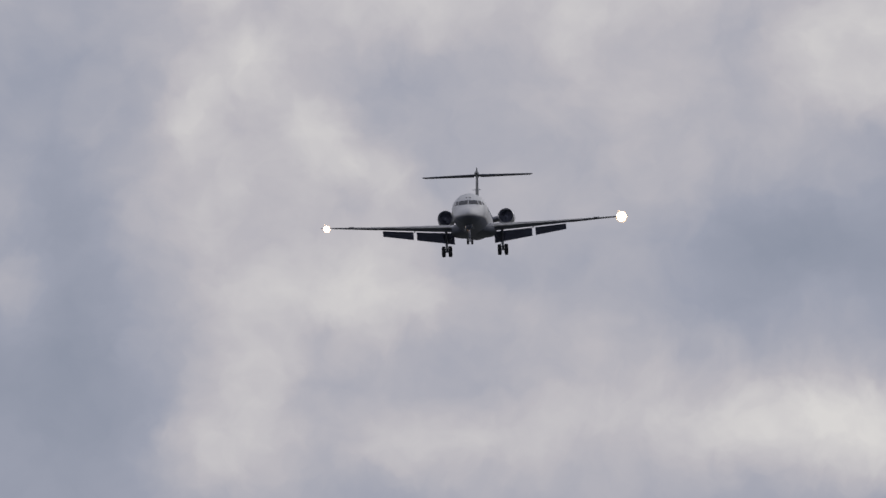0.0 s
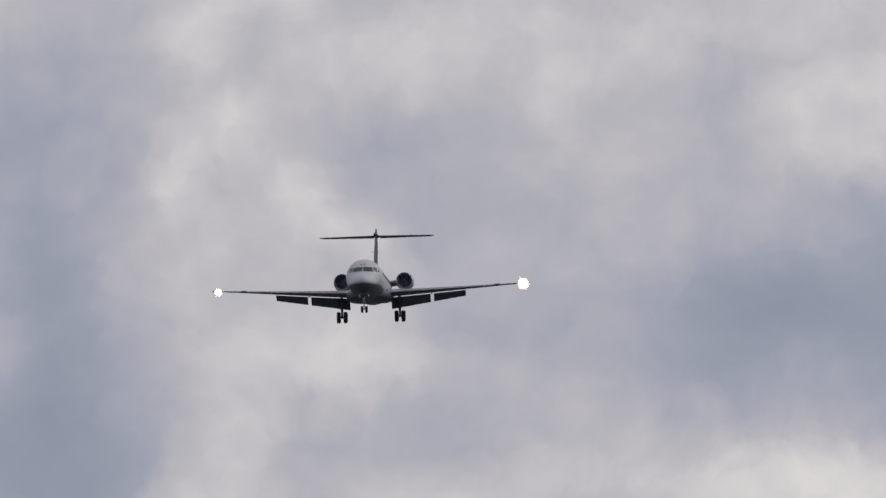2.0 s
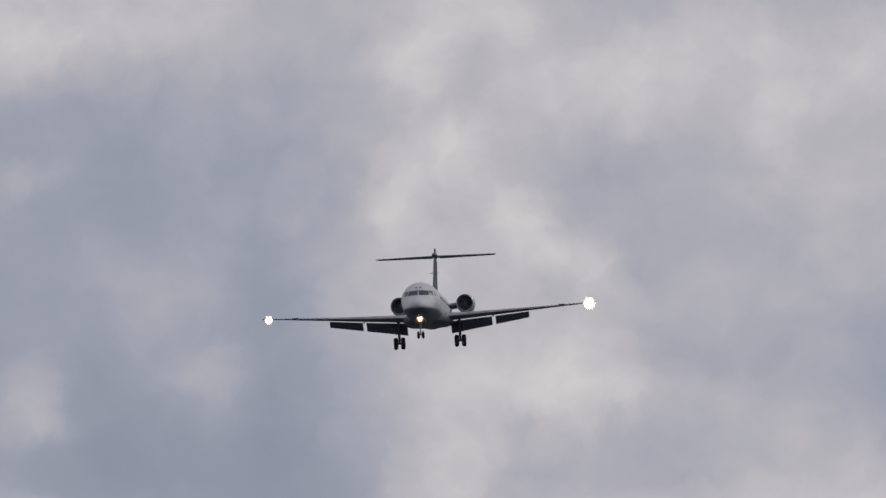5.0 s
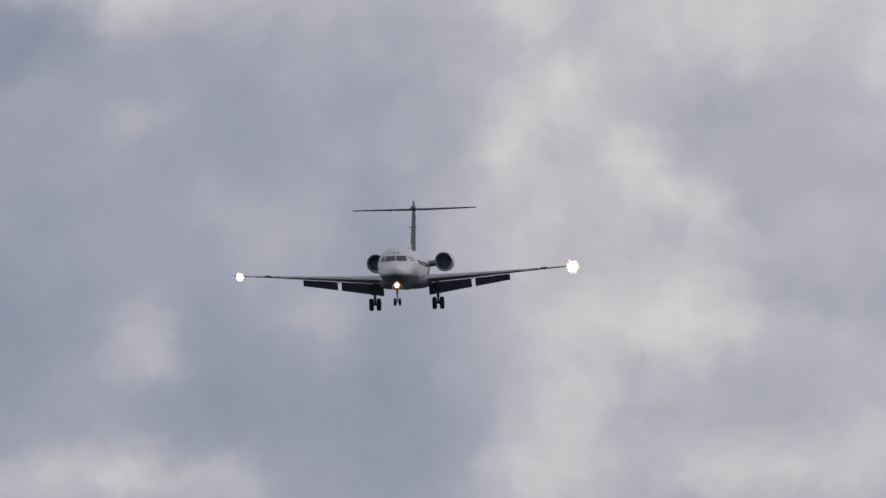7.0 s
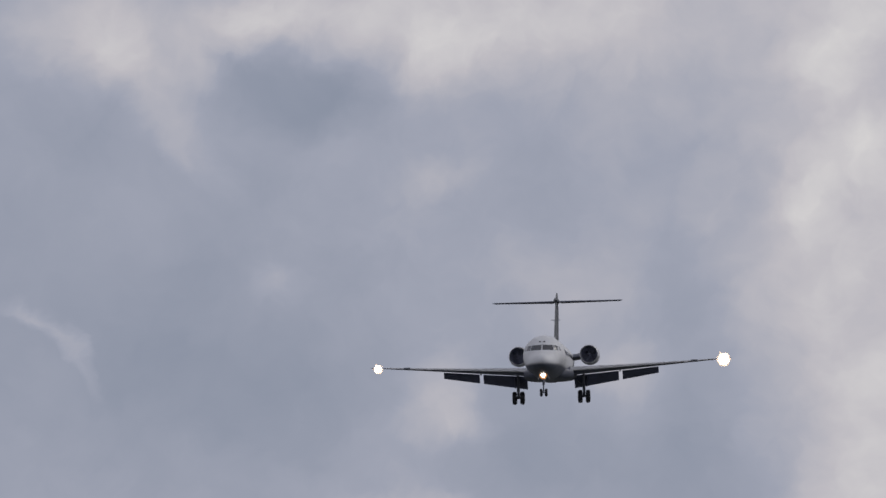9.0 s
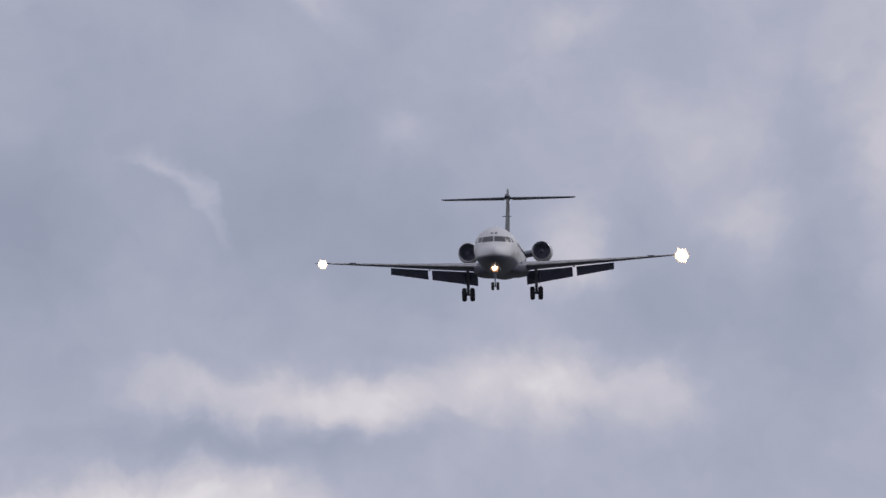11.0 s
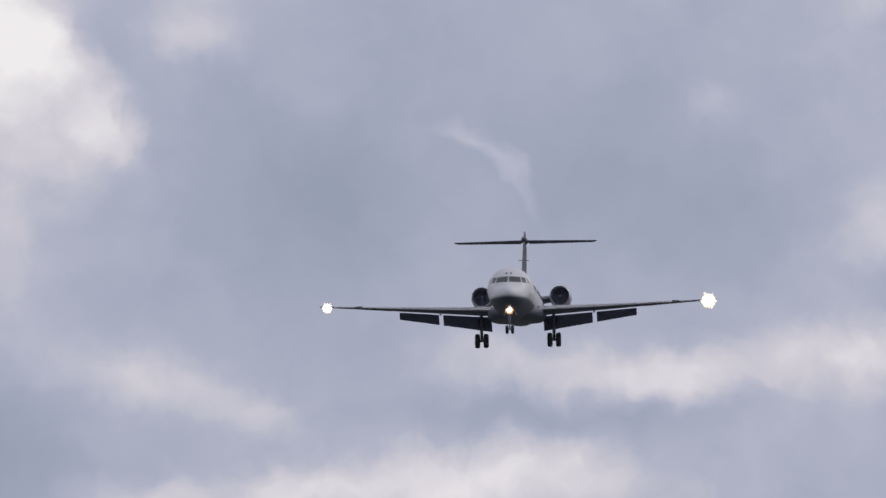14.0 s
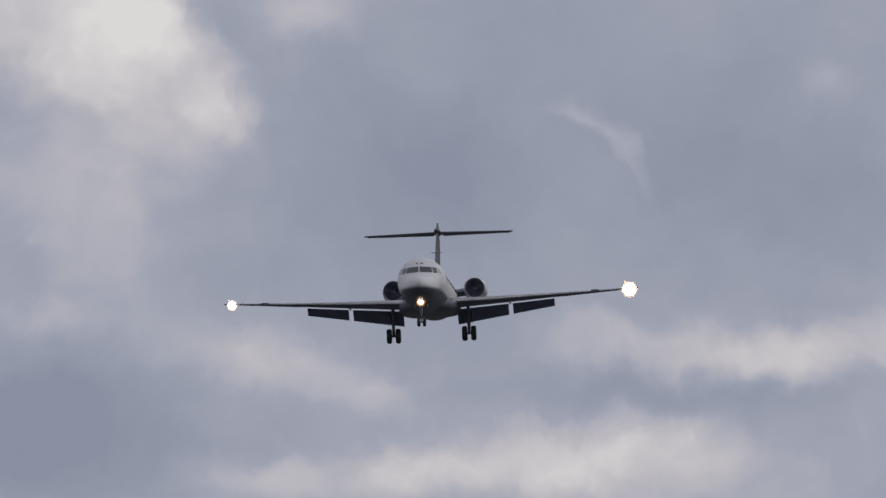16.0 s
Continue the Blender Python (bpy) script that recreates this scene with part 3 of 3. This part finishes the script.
def make_airliner():
    plane = tagged(new("airliner"), "white twin-engine jet airliner with grey belly, wheels and flaps down", "airplane")
    stations = [0.0, 0.01, 0.04, 0.1, 0.2, 0.35, 0.55, 0.8, 1.1, 1.4, 1.7, 1.9, 2.1, 2.3, 2.5, 2.7, 2.95, 3.2, 3.6, 4.1, 4.8, 5.6, 6.4, 9, 12, 15, 18, 21, 22.5, 24, 25.5, 27, 28.5, 30, 31, 32, 32.6]
    bm = bmesh.new()
    loft(bm, [[hull_point(y, 2 * math.pi * i / 64) for i in range(64)] for y in stations])
    part("fuselage", bm, HULL, plane, "white fuselage with dark grey belly", angle=60)
    # belly fairing between the wing roots, flat below and square at its lower edges
    rings = []
    for y, w, low in ((10.6, 0.9, -1.50), (11.6, 1.55, -1.60), (13, 1.95, -1.66), (16, 2.10, -1.64), (18.5, 2.05, -1.56), (20.2, 1.5, -1.46), (21.4, 0.8, -1.36)):
        ring = []
        for i in range(36):
            c, d = math.cos(2 * math.pi * i / 36), math.sin(2 * math.pi * i / 36)
            across = math.copysign(abs(c) ** 0.55, c) if d < 0 else c
            tall = -abs(d) ** 0.55 * (-0.95 - low) if d < 0 else 0.35 * d
            ring.append((w * across, y, -0.95 + tall))
        rings.append(ring)
    part("wing_fairing", loft(bmesh.new(), rings), FAIRING, plane, "dark grey belly fairing between the wing roots")
    for s in (-1, 1):
        part("windscreen_pane", front_pane([(s * 0.04, 0.38), (s * 0.90, 0.36), (s * 0.82, 0.76), (s * 0.04, 0.80)]), GLASS, plane, "dark cockpit glass")
        part("windscreen_pane", front_pane([(s * 0.96, 0.36), (s * 1.25, 0.34), (s * 1.16, 0.72), (s * 0.88, 0.76)]), GLASS, plane, "dark cockpit glass")
        part("windscreen_pane", side_patch(3.0, 3.65, 0.34, 0.70, s), GLASS, plane, "dark cockpit glass")
        part("eyebrow_window", front_pane([(s * 0.09, 1.02), (s * 0.24, 1.02), (s * 0.22, 1.11), (s * 0.11, 1.11)], 4, 3), GLASS, plane)
        for k in range(24):
            y = 6.6 + 0.76 * k
            part("cabin_window", side_patch(y, y + 0.26, 0.18, 0.54, s), GLASS, plane)
        part("cabin_door", side_patch(4.5, 5.3, -0.65, 1.05, s), WHITE, plane)
        make_wing(plane, s)
        make_engine(plane, s)
        make_main_gear(plane, s)
    bm = bmesh.new()
    slab(bm, [(-0.015, 8.0, 1.62), (-0.015, 8.45, 1.62), (-0.015, 8.45, 1.95), (-0.015, 8.3, 1.95)], (0.03, 0, 0))
    part("blade_antenna", bm, WHITE, plane, smooth=False)
    make_tail(plane)
    make_nose_gear(plane)
    return plane, make_taxi_light(plane)


airliner, taxi_light = make_airliner()

FLIGHT = (  # seconds, place in metres, pitch, bank and heading in degrees
    (0, 51.870, 4021.01, 183.150, -1.600, -2.347, -2.575),
    (0.5, 49.686, 3987.79, 181.462, -1.733, -2.315, -2.419),
    (1, 47.297, 3954.61, 179.777, -1.381, -2.162, -2.638),
    (1.5, 44.886, 3921.47, 178.269, -1.200, -2.085, -2.797),
    (2, 42.280, 3888.37, 176.688, -0.801, -1.559, -3.127),
    (2.5, 39.835, 3855.31, 175.521, -1.105, -2.236, -3.211),
    (3, 37.352, 3822.28, 174.260, -1.253, -2.839, -3.224),
    (3.5, 34.776, 3789.30, 172.610, -0.759, -3.001, -3.236),
    (4, 32.263, 3756.35, 171.217, -0.814, -2.993, -2.936),
    (4.5, 29.369, 3723.45, 169.485, -0.375, -3.100, -3.240),
    (5, 26.320, 3690.60, 168.005, -0.530, -2.908, -3.599),
    (5.2, 25.206, 3677.47, 167.219, -0.286, -2.767, -3.519),
    (5.8, 21.684, 3638.12, 164.838, 0.335, -2.400, -3.477),
    (6.4, 18.056, 3598.83, 162.390, 0.800, -2.033, -3.432),
    (7, 14.329, 3559.60, 159.800, 1.270, -1.666, -3.385),
    (7.3, 12.431, 3540.01, 158.490, 1.440, -1.483, -3.360),
    (7.5, 11.361, 3526.95, 157.820, 1.200, -1.475, -2.968),
    (8, 8.088, 3494.35, 155.910, 0.850, -1.446, -3.020),
    (8.5, 5.167, 3461.78, 153.843, 0.653, -1.334, -2.330),
    (9, 1.750, 3429.26, 151.717, 0.399, -1.561, -2.529),
    (9.5, -1.606, 3396.78, 149.537, 0.134, -1.688, -2.531),
    (9.7, -2.949, 3383.79, 148.545, 0.219, -1.698, -2.516),
    (10.2, -6.272, 3351.36, 146.336, -0.104, -1.568, -2.334),
    (10.7, -9.611, 3318.97, 144.104, -0.428, -1.438, -2.150),
    (11.2, -12.958, 3286.62, 141.868, -0.753, -1.309, -1.965),
    (11.8, -16.973, 3247.84, 139.207, -1.142, -1.153, -1.741),
    (12, -18.372, 3234.93, 138.262, -1.148, -1.229, -1.808),
    (12.5, -21.832, 3202.66, 135.841, -0.985, -1.449, -1.935),
    (13, -25.190, 3170.44, 133.920, -1.590, -1.453, -1.864),
    (13.5, -28.481, 3138.24, 131.708, -1.490, -1.304, -1.738),
    (14, -31.835, 3106.07, 129.656, -1.453, -1.069, -1.795),
    (14.5, -35.060, 3073.93, 127.827, -1.540, -1.204, -1.777),
    (15, -38.265, 3041.83, 126.265, -1.776, -1.874, -1.926),
    (15.5, -41.346, 3009.75, 124.894, -1.976, -2.133, -1.933),
    (16, -44.308, 2977.69, 123.588, -1.861, -2.244, -1.886),
)


def motions():
    walk(airliner, [(t, pose(*row)) for t, *row in FLIGHT])
    # the lamp turns to face ahead in place of being switched on
    shut, half_way, out = (pose(0, 3.0, -1.57, 0, 0, turn) for turn in (160, 80, 0))
    walk(taxi_light, [(0, shut), (2.5, shut), (2.6, shut), (2.65, half_way), (2.7, out), (2.8, out), (16, out)])


motions()
